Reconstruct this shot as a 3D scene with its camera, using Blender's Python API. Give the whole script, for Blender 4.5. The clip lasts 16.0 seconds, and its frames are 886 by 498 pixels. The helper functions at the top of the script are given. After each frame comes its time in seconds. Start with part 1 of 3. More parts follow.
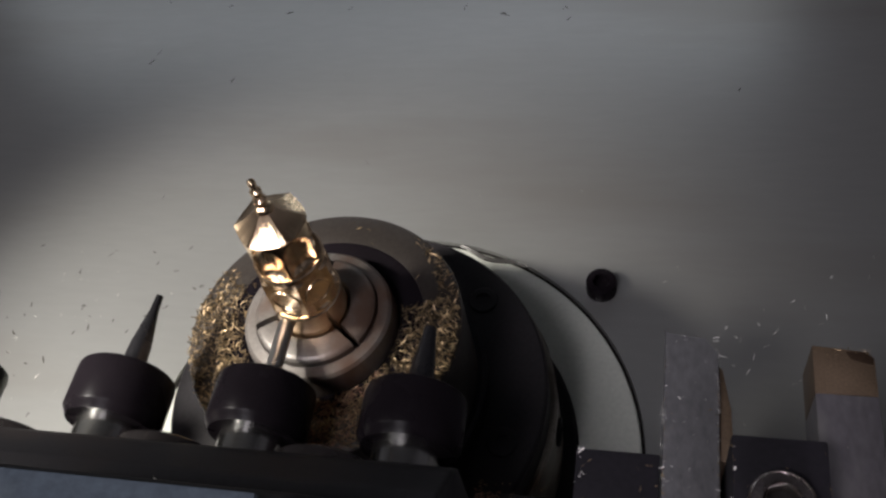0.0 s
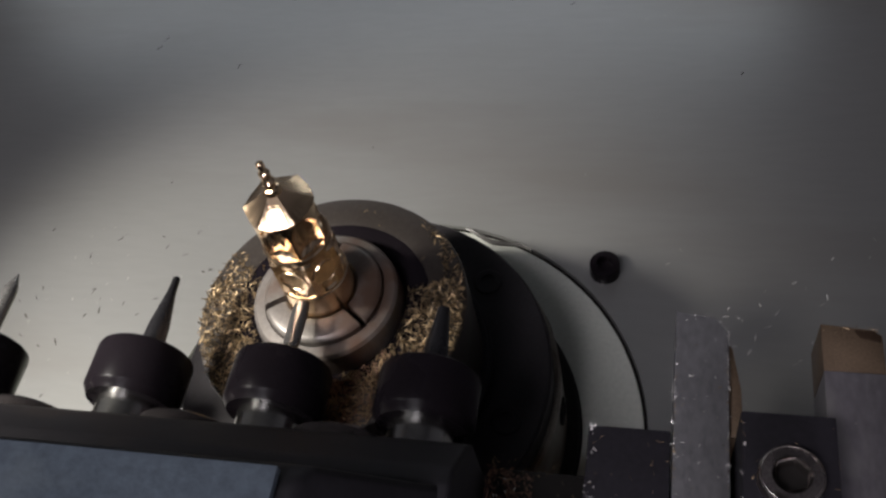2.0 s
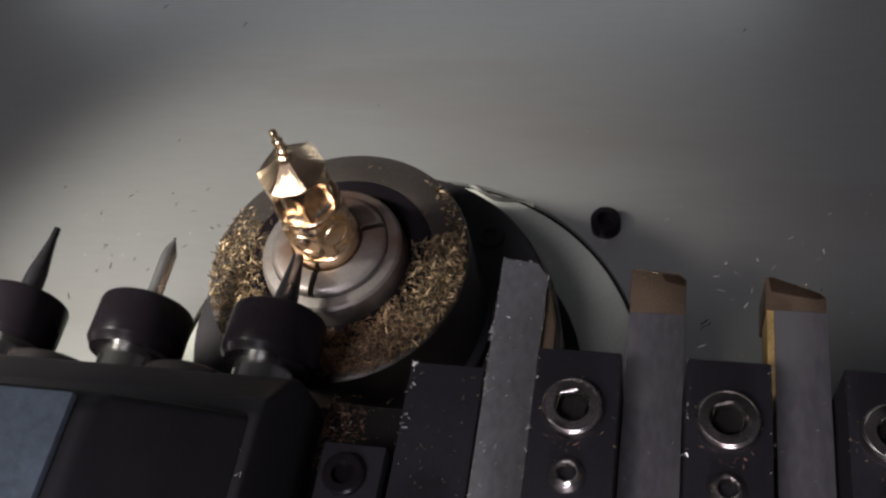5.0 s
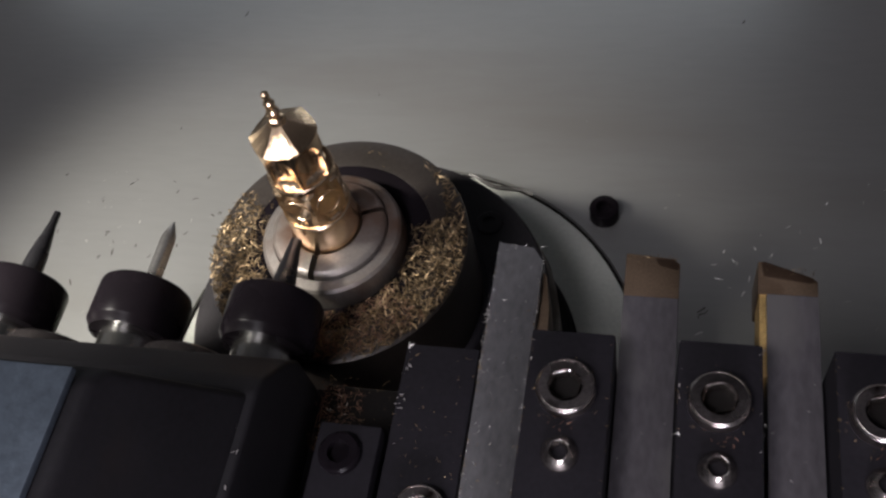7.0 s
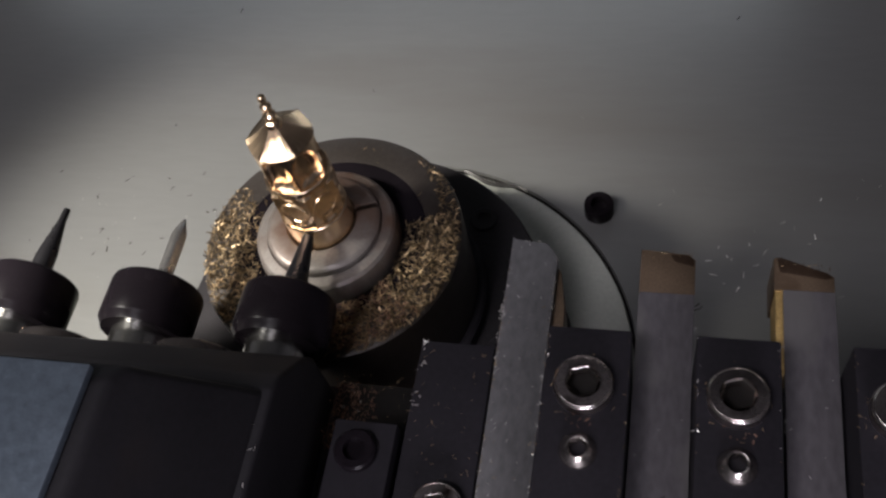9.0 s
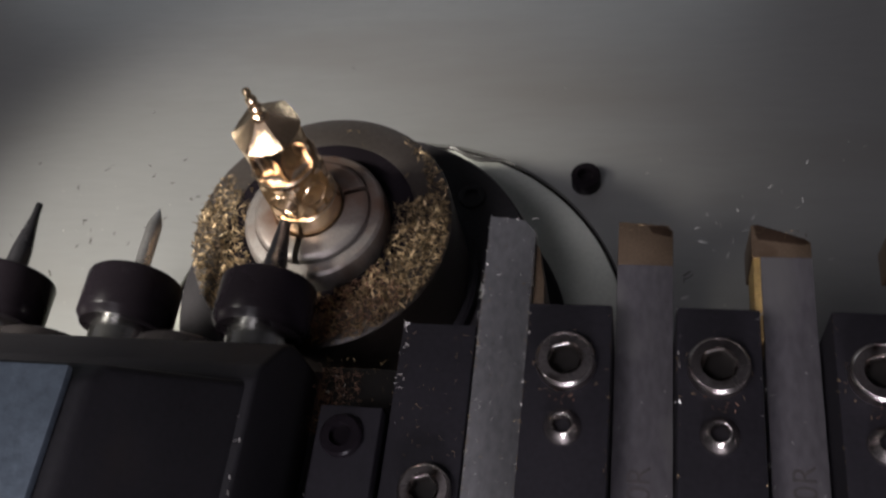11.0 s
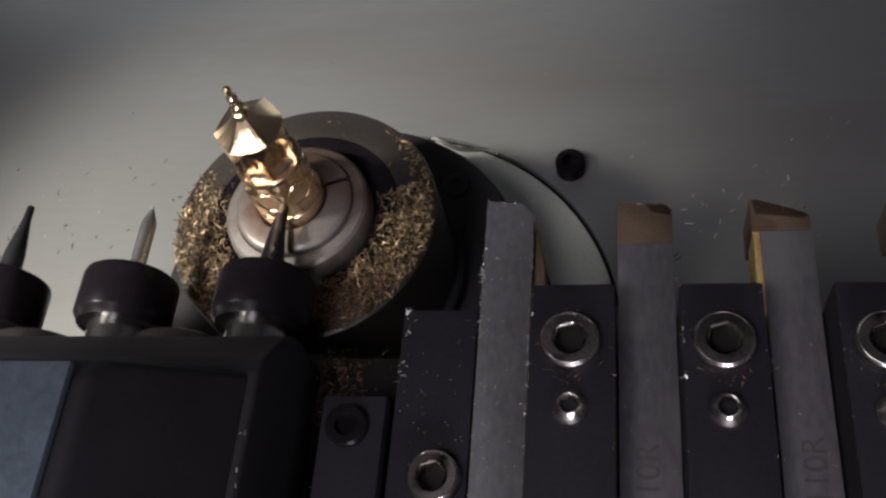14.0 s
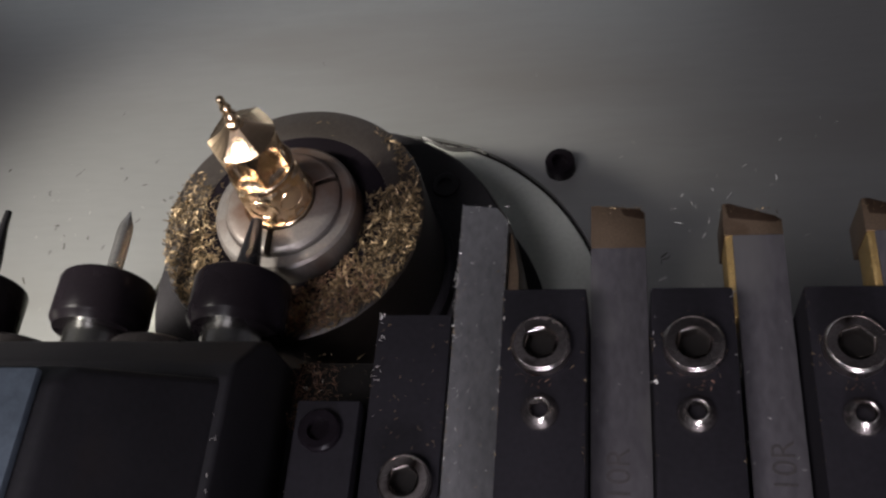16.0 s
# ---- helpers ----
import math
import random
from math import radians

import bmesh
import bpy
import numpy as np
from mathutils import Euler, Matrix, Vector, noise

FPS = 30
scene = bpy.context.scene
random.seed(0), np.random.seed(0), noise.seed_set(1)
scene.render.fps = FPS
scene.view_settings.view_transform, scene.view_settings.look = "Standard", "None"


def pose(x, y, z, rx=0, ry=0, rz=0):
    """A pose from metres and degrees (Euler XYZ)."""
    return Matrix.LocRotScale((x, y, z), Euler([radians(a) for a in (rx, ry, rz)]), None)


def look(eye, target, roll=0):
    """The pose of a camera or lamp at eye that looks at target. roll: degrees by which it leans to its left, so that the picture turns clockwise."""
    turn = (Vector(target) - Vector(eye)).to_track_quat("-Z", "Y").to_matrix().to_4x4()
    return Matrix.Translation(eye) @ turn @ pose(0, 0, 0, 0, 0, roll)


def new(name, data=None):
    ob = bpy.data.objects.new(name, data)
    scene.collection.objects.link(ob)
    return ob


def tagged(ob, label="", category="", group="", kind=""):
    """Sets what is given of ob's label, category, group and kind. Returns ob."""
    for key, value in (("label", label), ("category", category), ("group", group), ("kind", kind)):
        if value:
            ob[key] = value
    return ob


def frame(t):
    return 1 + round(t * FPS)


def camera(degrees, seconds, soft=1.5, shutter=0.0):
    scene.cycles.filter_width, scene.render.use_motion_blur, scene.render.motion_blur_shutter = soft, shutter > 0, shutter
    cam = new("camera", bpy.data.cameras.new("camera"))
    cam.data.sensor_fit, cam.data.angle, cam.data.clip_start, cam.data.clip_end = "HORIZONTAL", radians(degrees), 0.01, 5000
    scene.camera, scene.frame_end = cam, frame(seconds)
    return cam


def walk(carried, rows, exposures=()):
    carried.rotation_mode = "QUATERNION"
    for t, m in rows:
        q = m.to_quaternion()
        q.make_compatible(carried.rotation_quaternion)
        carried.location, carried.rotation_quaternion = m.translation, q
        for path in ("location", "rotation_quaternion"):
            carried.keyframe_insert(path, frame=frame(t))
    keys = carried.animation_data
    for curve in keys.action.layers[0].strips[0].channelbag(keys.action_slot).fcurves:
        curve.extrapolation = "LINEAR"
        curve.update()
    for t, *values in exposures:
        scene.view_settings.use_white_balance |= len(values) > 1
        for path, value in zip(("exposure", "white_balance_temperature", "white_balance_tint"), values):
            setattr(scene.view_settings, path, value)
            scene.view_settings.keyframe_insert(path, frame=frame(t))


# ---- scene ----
# ---------------------------------------------------------------- camera
cam = camera(50.72, 16.0, soft=2.5, shutter=0.9)
walk(cam, [
    (0, pose(0.06707, -0.09285, 0.22324, 36.079, 9.118, 9.206)),
    (0.5, pose(0.06727, -0.09383, 0.22428, 36.07, 9.239, 9.259)),
    (1, pose(0.06805, -0.09479, 0.22431, 36.22, 9.411, 9.439)),
    (1.5, pose(0.06752, -0.09577, 0.22485, 35.972, 9.349, 9.309)),
    (2, pose(0.06803, -0.09554, 0.22542, 35.261, 9.492, 9.31)),
    (2.5, pose(0.06769, -0.09541, 0.22644, 34.437, 9.581, 9.25)),
    (3, pose(0.06831, -0.09692, 0.22743, 34.029, 9.658, 9.263)),
    (3.5, pose(0.06929, -0.09705, 0.2278, 33.232, 9.878, 9.355)),
    (4, pose(0.0695, -0.09732, 0.22907, 32.816, 10.013, 9.349)),
    (6.5, pose(0.07122, -0.10233, 0.22852, 32.913, 9.617, 9.79)),
    (7, pose(0.0709, -0.10262, 0.22866, 32.765, 9.707, 9.782)),
    (7.5, pose(0.07194, -0.10317, 0.22829, 32.859, 9.643, 9.814)),
    (8, pose(0.07194, -0.103, 0.22816, 32.73, 9.571, 9.747)),
    (10.5, pose(0.06991, -0.10152, 0.22899, 31.893, 10.031, 8.24)),
    (11, pose(0.06938, -0.10004, 0.22873, 30.221, 9.951, 6.948)),
    (11.5, pose(0.07007, -0.1014, 0.2291, 29.426, 9.992, 5.906)),
    (12, pose(0.06906, -0.0994, 0.22596, 29.117, 10.041, 5.165)),
    (12.5, pose(0.069, -0.09956, 0.22664, 29.214, 10.123, 4.863)),
    (13, pose(0.06967, -0.10034, 0.22557, 29.68, 10.33, 4.803)),
    (13.5, pose(0.06937, -0.10086, 0.22514, 29.824, 10.403, 4.773)),
    (14, pose(0.06964, -0.10133, 0.22535, 29.898, 10.397, 4.781)),
    (14.5, pose(0.07006, -0.10206, 0.22504, 30.083, 10.44, 4.765)),
    (15, pose(0.07009, -0.10217, 0.22548, 30.049, 10.384, 4.728)),
    (15.5, pose(0.07036, -0.10197, 0.22586, 29.913, 10.086, 4.581)),
    (16, pose(0.07144, -0.10177, 0.22571, 29.882, 10.258, 4.567)),
], exposures=[(0.0, 0.0), (3.0, -0.03), (8.0, -0.09), (11.5, -0.12), (16.0, -0.12)])

# ---------------------------------------------------------------- light
world = bpy.data.worlds.new("world")
scene.world = world
world.use_nodes = True
world.node_tree.nodes["Background"].inputs[0].default_value = (0.75, 0.85, 1.0, 1)
world.node_tree.nodes["Background"].inputs[1].default_value = 0.05


def lamp(name, eye, target, watts, sx, sy, colour):
    data = bpy.data.lights.new(name, "AREA")
    data.shape, data.size, data.size_y, data.energy, data.color = "RECTANGLE", sx, sy, watts, colour
    ob = new(name, data)
    ob.matrix_world = look(eye, target)
    return ob


def spot(name, eye, target, watts, degrees, blend, radius, colour):
    data = bpy.data.lights.new(name, "SPOT")
    data.energy, data.color, data.spot_size, data.spot_blend = watts, colour, radians(degrees), blend
    data.shadow_soft_size = radius
    ob = new(name, data)
    ob.matrix_world = look(eye, target)
    return ob


spot("work_lamp", (-0.185, -0.068, 0.27), (-0.062, 0.011, 0.02), 10.6, 44, 0.85, 0.022, (1.0, 0.95, 0.87))
lamp("strip_lamp", (-0.14, 0.41, 0.212), (-0.14, 0.0, 0.212), 0.145, 0.56, 0.034, (0.86, 0.93, 1.0))
# Added overhead fill, set where the roof's front slope mirrors it.
lamp("overhead_fill", (-0.065, -0.24, 0.49), (0.04, -0.03, 0.0), 1.2, 0.14, 0.14, (0.98, 0.93, 1.0))
# Added fill from the left to brighten the brass; no known source.
lamp("left_fill", (-0.30, -0.20, 0.46), (0.02, 0.0, 0.05), 0.27, 0.12, 0.12, (0.97, 0.94, 1.0))
# Added low front fill for the tools and screw rims, not a window.
lamp("front_fill", (0.12, -0.40, 0.21), (0.08, -0.04, 0.08), 1.35, 0.12, 0.06, (0.93, 0.88, 1.0))

# ---------------------------------------------------------------- materials


def mat(name, base, rough=0.5, metal=0.0, spread=0.25, scale=60.0, bump=0.15, stretch=(1, 1, 1), spots=None, spot_size=25.0, spot_cover=0.55,
        rough_spread=0.12, random_tint=0.0, spec=0.5):
    """Colour with grain at two scales, uneven gloss, fine relief and, if wanted, stains of a second colour."""
    m = bpy.data.materials.new(name)
    m.use_nodes = True
    nt = m.node_tree
    n, l = nt.nodes, nt.links
    b = n["Principled BSDF"]
    b.inputs["Metallic"].default_value = metal
    b.inputs["Specular IOR Level"].default_value = spec
    tc = n.new("ShaderNodeTexCoord")
    mp = n.new("ShaderNodeMapping")
    mp.inputs["Scale"].default_value = stretch
    l.new(tc.outputs["Object"], mp.inputs["Vector"])

    def noise_node(s, detail=4.0):
        t = n.new("ShaderNodeTexNoise")
        t.inputs["Scale"].default_value, t.inputs["Detail"].default_value = s, detail
        l.new(mp.outputs["Vector"], t.inputs["Vector"])
        return t
    fine, broad = noise_node(scale * 20, 3.0), noise_node(scale)
    add = n.new("ShaderNodeMath")
    add.operation = "ADD"
    l.new(fine.outputs["Fac"], add.inputs[0])
    l.new(broad.outputs["Fac"], add.inputs[1])
    rng = n.new("ShaderNodeMapRange")
    rng.inputs["From Min"].default_value, rng.inputs["From Max"].default_value = 0.6, 1.4
    rng.inputs["To Min"].default_value, rng.inputs["To Max"].default_value = 1 - spread, 1 + spread
    l.new(add.outputs[0], rng.inputs["Value"])
    mul = n.new("ShaderNodeMix")
    mul.data_type, mul.blend_type = "RGBA", "MULTIPLY"
    mul.inputs[0].default_value = 1.0
    mul.inputs[6].default_value = (*base, 1)
    l.new(rng.outputs[0], mul.inputs[7])
    out = mul.outputs[2]
    if spots:
        patch = noise_node(spot_size, 6.0)
        ramp = n.new("ShaderNodeMapRange")
        ramp.inputs["From Min"].default_value, ramp.inputs["From Max"].default_value = spot_cover, spot_cover + 0.12
        l.new(patch.outputs["Fac"], ramp.inputs["Value"])
        mix = n.new("ShaderNodeMix")
        mix.data_type = "RGBA"
        mix.inputs[7].default_value = (*spots, 1)
        l.new(ramp.outputs[0], mix.inputs[0])
        l.new(out, mix.inputs[6])
        out = mix.outputs[2]
    if random_tint:
        geo = n.new("ShaderNodeNewGeometry")
        r2 = n.new("ShaderNodeMapRange")
        r2.inputs["To Min"].default_value, r2.inputs["To Max"].default_value = 1 - random_tint, 1 + random_tint * 0.4
        l.new(geo.outputs["Random Per Island"], r2.inputs["Value"])
        mx = n.new("ShaderNodeMix")
        mx.data_type, mx.blend_type = "RGBA", "MULTIPLY"
        mx.inputs[0].default_value = 1.0
        l.new(out, mx.inputs[6])
        l.new(r2.outputs[0], mx.inputs[7])
        out = mx.outputs[2]
    l.new(out, b.inputs["Base Color"])
    rr = n.new("ShaderNodeMapRange")
    rr.inputs["To Min"].default_value = max(0.03, rough - rough_spread)
    rr.inputs["To Max"].default_value = min(1, rough + rough_spread)
    l.new(broad.outputs["Fac"], rr.inputs["Value"])
    l.new(rr.outputs[0], b.inputs["Roughness"])
    if bump:
        bp = n.new("ShaderNodeBump")
        bp.inputs["Strength"].default_value, bp.inputs["Distance"].default_value = bump, 0.0004
        l.new(fine.outputs["Fac"], bp.inputs["Height"])
        l.new(bp.outputs[0], b.inputs["Normal"])
    return m


PANEL = mat("brushed_panel_steel", (0.388, 0.388, 0.378), 0.32, 0.72, 0.045, 9, 0.02, (0.5, 2.4, 1), (0.345, 0.336, 0.318), 7, 0.50, 0.025)
WALLS = mat("enclosure_paint", (0.10, 0.10, 0.105), 0.55, 0.0, 0.12, 6, 0.1)
DISC = mat("housing_cast_paint", (0.42, 0.43, 0.39), 0.5, 0.1, 0.12, 40, 0.2, (1, 1, 1), (0.22, 0.20, 0.16), 30, 0.6)
BOSS = mat("oily_machined_steel", (0.24, 0.22, 0.19), 0.4, 0.7, 0.25, 60, 0.2, (1, 1, 1), (0.10, 0.07, 0.045), 40, 0.52)
BLACK = mat("black_oxide_steel", (0.0112, 0.0098, 0.0128), 0.65, 0.0, 0.35, 50, 0.05, spec=0.22)
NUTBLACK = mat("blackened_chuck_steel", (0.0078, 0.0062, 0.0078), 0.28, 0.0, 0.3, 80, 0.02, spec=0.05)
# Darker copy of the black steel; shades the block under the work lamp.
HOUSING = mat("housing_shaded_black", (0.0088, 0.0078, 0.0096), 0.62, 0.0, 0.35, 50, 0.05, (1, 1, 1), (0.013, 0.010, 0.010), 30, 0.55, spec=0.28)
FLANGE = mat("matt_black_flange", (0.0175, 0.0155, 0.0172), 0.55, 0.0, 0.35, 50, 0.05, spec=0.2)
OILED = mat("dark_oily_steel", (0.016, 0.014, 0.013), 0.45, 0.4, 0.4, 60, 0.06, (1, 1, 1), (0.06, 0.042, 0.03), 45, 0.56)
COLLET = mat("ground_collet_steel", (0.19, 0.172, 0.158), 0.40, 0.55, 0.25, 70, 0.04, (1, 1, 0.3), (0.12, 0.074, 0.054), 45, 0.45)
CAPSTEEL = mat("dark_turned_steel", (0.10, 0.088, 0.088), 0.25, 0.9, 0.25, 80, 0.04)
SILVER = mat("bright_turned_steel", (0.70, 0.69, 0.66), 0.22, 1.0, 0.12, 60, 0.05)
TOOLSTEEL = mat("worn_tool_shank_steel", (0.150, 0.139, 0.150), 0.42, 0.5, 0.30, 30, 0.08, (1.4, 0.6, 1), (0.19, 0.18, 0.178), 45, 0.56)
WORN = mat("scraped_tool_steel", (0.18, 0.177, 0.182), 0.36, 0.55, 0.30, 35, 0.08, (1.4, 0.7, 1), (0.33, 0.32, 0.32), 60, 0.55)
BRONZED = mat("brown_oily_tool_tip", (0.135, 0.094, 0.062), 0.45, 0.5, 0.3, 120, 0.04, (1, 1, 1), (0.08, 0.05, 0.03), 90, 0.56)
INSERT = mat("dark_brown_carbide", (0.045, 0.028, 0.018), 0.35, 0.5, 0.4, 120, 0.1)
GILT = mat("brass_dusted_edge", (0.55, 0.38, 0.15), 0.45, 0.8, 0.4, 200, 0.6)
CARBIDE = mat("dark_carbide", (0.06, 0.058, 0.064), 0.28, 0.85, 0.2, 80, 0.1)
GREYCARB = mat("grey_carbide", (0.36, 0.35, 0.34), 0.28, 0.9, 0.2, 80, 0.1)
PLATE = mat("blue_grey_cover_plate", (0.11, 0.135, 0.165), 0.42, 0.5, 0.3, 40, 0.2, (1, 1, 1), (0.17, 0.20, 0.225), 30, 0.58)
SCREW = mat("worn_screw_steel", (0.55, 0.50, 0.47), 0.22, 1.0, 0.45, 150, 0.15, (1, 1, 1), (0.10, 0.06, 0.04), 170, 0.58)
SCREWHEAD = mat("dark_oily_screw_steel", (0.38, 0.34, 0.33), 0.28, 1.0, 0.45, 120, 0.12, (1, 1, 1), (0.05, 0.035, 0.03), 150, 0.56)
BRASS = mat("fresh_cut_brass", (1.0, 0.74, 0.49), 0.24, 1.0, 0.10, 120, 0.012, rough_spread=0.05)
CHIP = mat("brass_swarf", (0.31, 0.225, 0.13), 0.5, 0.75, 0.2, 300, 0.0, random_tint=0.85)
GRIT = mat("pale_metal_swarf", (0.66, 0.64, 0.60), 0.40, 0.5, 0.2, 300, 0.0, random_tint=0.5)
SLIVER = mat("bright_metal_sliver", (0.72, 0.71, 0.69), 0.42, 0.3, 0.15, 300, 0.0)
SOOT = mat("dark_oily_swarf", (0.05, 0.045, 0.035), 0.5, 0.3, 0.2, 300, 0.0, random_tint=0.5)
# Near-black that paints the shade in gaps, slots, holes and depths.
GAP = mat("dark_recess_shade", (0.009, 0.008, 0.0075), 0.6, 0.0, 0.2, 60, 0.1, spec=0.12)
STAMP = mat("worn_stamped_marking", (0.085, 0.075, 0.075), 0.5, 0.4, 0.4, 90, 0.05)
NUTFACE = mat("oil_stained_nut_face", (0.040, 0.033, 0.029), 0.42, 0.4, 0.3, 60, 0.05, (1, 1, 1), (0.028, 0.021, 0.018), 40, 0.54)
RUST = mat("reddish_oil_film", (0.17, 0.088, 0.052), 0.5, 0.3, 0.4, 120, 0.3)

# ---------------------------------------------------------------- building in millimetres
MM = 0.001


def part(name, bm, material, parent=None, label="", smooth=30):
    for v in bm.verts:
        v.co *= MM
    bm.normal_update()
    me = bpy.data.meshes.new(name)
    bm.to_mesh(me)
    bm.free()
    me.materials.append(material)
    if smooth:
        for p in me.polygons:
            p.use_smooth = True
        me.set_sharp_from_angle(angle=radians(smooth))
    ob = new(name, me)
    ob.parent = parent
    if label:
        ob["label"] = label
    return ob


def turned(profile, n=48, axis="z", at=(0, 0, 0), closed=False, start=0.0):
    """A body turned about an axis from (radius, height) pairs."""
    bm = bmesh.new()
    rings = []
    for r, h in profile:
        ring = []
        for i in range(n if r > 1e-6 else 1):
            a = start + 2 * math.pi * i / n
            c, s = r * math.cos(a), r * math.sin(a)
            p = (c, s, h) if axis == "z" else (c, h, s)
            ring.append(bm.verts.new(Vector(p) + Vector(at)))
        rings.append(ring)
    pairs = list(zip(rings, rings[1:])) + ([(rings[-1], rings[0])] if closed else [])
    for a, b in pairs:
        for i in range(n):
            j = (i + 1) % n
            if len(a) == 1 and len(b) == 1:
                continue
            if len(a) == 1:
                f = (a[0], b[j], b[i])
            elif len(b) == 1:
                f = (a[i], a[j], b[0])
            else:
                f = (a[i], a[j], b[j], b[i])
            bm.faces.new(f)
    if not closed:
        for ring in (rings[0], rings[-1]):
            if len(ring) > 2:
                bm.faces.new(ring)
    bmesh.ops.recalc_face_normals(bm, faces=bm.faces)
    return bm


def box(x0, x1, y0, y1, z0, z1, bevel=0.4, segs=2):
    bm = bmesh.new()
    bmesh.ops.create_cube(bm, size=1)
    for v in bm.verts:
        v.co = Vector(((x0 + x1) / 2 + v.co.x * (x1 - x0), (y0 + y1) / 2 + v.co.y * (y1 - y0), (z0 + z1) / 2 + v.co.z * (z1 - z0)))
    if bevel:
        bmesh.ops.bevel(bm, geom=bm.edges[:], offset=bevel, segments=segs, affect="EDGES", profile=0.6)
    return bm


def extruded(outline, lo, hi, axis="z", bevel=0.0):
    """A flat outline drawn out along an axis: z takes (x, y) pairs, x takes (y, z) pairs."""
    bm = bmesh.new()
    ends = []
    for h in (lo, hi):
        ends.append([bm.verts.new((a, b, h) if axis == "z" else (h, a, b)) for a, b in outline])
    for e in ends:
        bm.faces.new(e)
    for i in range(len(outline)):
        j = (i + 1) % len(outline)
        bm.faces.new((ends[0][i], ends[0][j], ends[1][j], ends[1][i]))
    bmesh.ops.recalc_face_normals(bm, faces=bm.faces)
    if bevel:
        bmesh.ops.bevel(bm, geom=bm.edges[:], offset=bevel, segments=2, affect="EDGES", profile=0.6)
    return bm


def thing(name, label, category, group="", kind=""):
    return tagged(new(name), label, category, group, kind)


# ---------------------------------------------------------------- the panel and the machine's inside
HOLE = 67.0


def holed_sheet(half_x, half_y, radius, z0, z1, n=128):
    bm = bmesh.new()
    layers = []
    for z in (z1, z0):
        inner, outer = [], []
        for i in range(n):
            a = 2 * math.pi * i / n
            c, s = math.cos(a), math.sin(a)
            k = min(half_x / max(abs(c), 1e-9), half_y / max(abs(s), 1e-9))
            inner.append(bm.verts.new((radius * c, radius * s, z)))
            outer.append(bm.verts.new((k * c, k * s, z)))
        layers.append((inner, outer))
    (it, ot), (ib, ob_) = layers
    for i in range(n):
        j = (i + 1) % n
        bm.faces.new((it[i], ot[i], ot[j], it[j]))
        bm.faces.new((ib[j], ob_[j], ob_[i], ib[i]))
        bm.faces.new((it[j], ib[j], ib[i], it[i]))
        bm.faces.new((ot[i], ob_[i], ob_[j], ot[j]))
    bmesh.ops.recalc_face_normals(bm, faces=bm.faces)
    return bm


floor = tagged(part("floor", holed_sheet(420, 420, HOLE, -2, 0), PANEL), "brushed grey steel machine panel with oily smears", "panel", kind="structure")
for nm, b in (("wall_west", (-440, -420, -440, 440, -60, 620)), ("wall_east", (420, 440, -440, 440, -60, 620)),
              ("wall_north", (-420, 420, 420, 440, -60, 620)), ("wall_south", (-420, 420, -440, -420, -60, 620))):
    tagged(part(nm, box(*b, bevel=0), WALLS, smooth=0), "grey painted sheet metal machine enclosure wall", "wall", kind="structure")
tagged(part("ceiling", box(-440, 440, -440, 440, 620, 640, bevel=0), WALLS, smooth=0), "grey painted sheet metal enclosure roof", "ceiling", kind="structure")
tagged(part("floor_underside", box(-440, 440, -440, 440, -80, -60, bevel=0), GAP, smooth=0), "dark sheet closing the machine behind the panel", "panel", kind="structure")

# ---------------------------------------------------------------- spindle housing
housing = thing("spindle_housing", "round spindle housing with a black bolted flange set in the panel", "machine housing")
# Dark filler ring paints the shade in the gap between disc and panel.
part("gap_ring", turned([(66.95, -1.6), (66.95, -9), (65.9, -9), (65.9, -1.6)], 96, closed=True), GAP, housing, "dark ring painting the shaded gap round the housing")
part("face_disc", turned([(30, -9), (66.1, -9), (66.1, -1.5), (65.8, -1.2), (30, -1.2)], 96, closed=True), DISC, housing, "greenish grey painted disc")
# The shadow gap at the boss's foot, painted as a dark ring.
part("base_ring", turned([(30, -1.2), (50.5, -1.2), (50.5, -0.6), (49.6, 0.8), (47.5, 1.4), (30, 1.4)], 96, closed=True), GAP, housing, "dark ring painting the shadow gap under the boss")
part("boss", turned([(30, -2), (46.6, -2), (46.6, 24.5), (46.0, 25), (30, 25)], 96, closed=True), BOSS, housing, "oil-stained machined steel boss")
flange = part("flange", turned([(28, 24), (44.8, 24), (45.0, 24.4), (45.0, 32.2), (44.3, 33), (28, 33)], 96, closed=True), FLANGE, housing, "black oxide flange")
for k in range(6):
    a = radians(44 + 60 * k)
    x, y = 37.5 * math.cos(a), 37.5 * math.sin(a)
    part("flange_bolt", turned([(3.6, 31), (3.6, 33.15), (3.3, 33.4), (1.9, 33.4), (1.9, 32.0), (0, 32.0)], 20, at=(x, y, 0)), FLANGE, flange)
# Holes in the boss's side, painted as dark rings for their shade.
for a in (0, 30, -30, 60, 150):
    ra = radians(a)
    b = turned([(3.4, -1.2), (3.4, 0.9), (2.3, 0.9), (2.3, -0.6), (0, -0.6)], 20, axis="y")
    b.transform(Matrix.Translation((46.3 * math.cos(ra), 46.3 * math.sin(ra), 18)) @ Matrix.Rotation(ra - math.pi / 2, 4, "Z"))
    part("side_hole", b, GAP, housing)

# ---------------------------------------------------------------- nut round the collet
nut = thing("guide_bush_nut", "dark oily steel nut littered with brass swarf", "clamping nut")
part("nut_body", turned([(21.6, 50), (21.6, 61.44), (21.8, 61.5), (28.6, 61.3), (29.3, 60.9), (29.5, 60.2), (29.5, 33), (21.6, 33)], 96, closed=True), NUTFACE, nut)
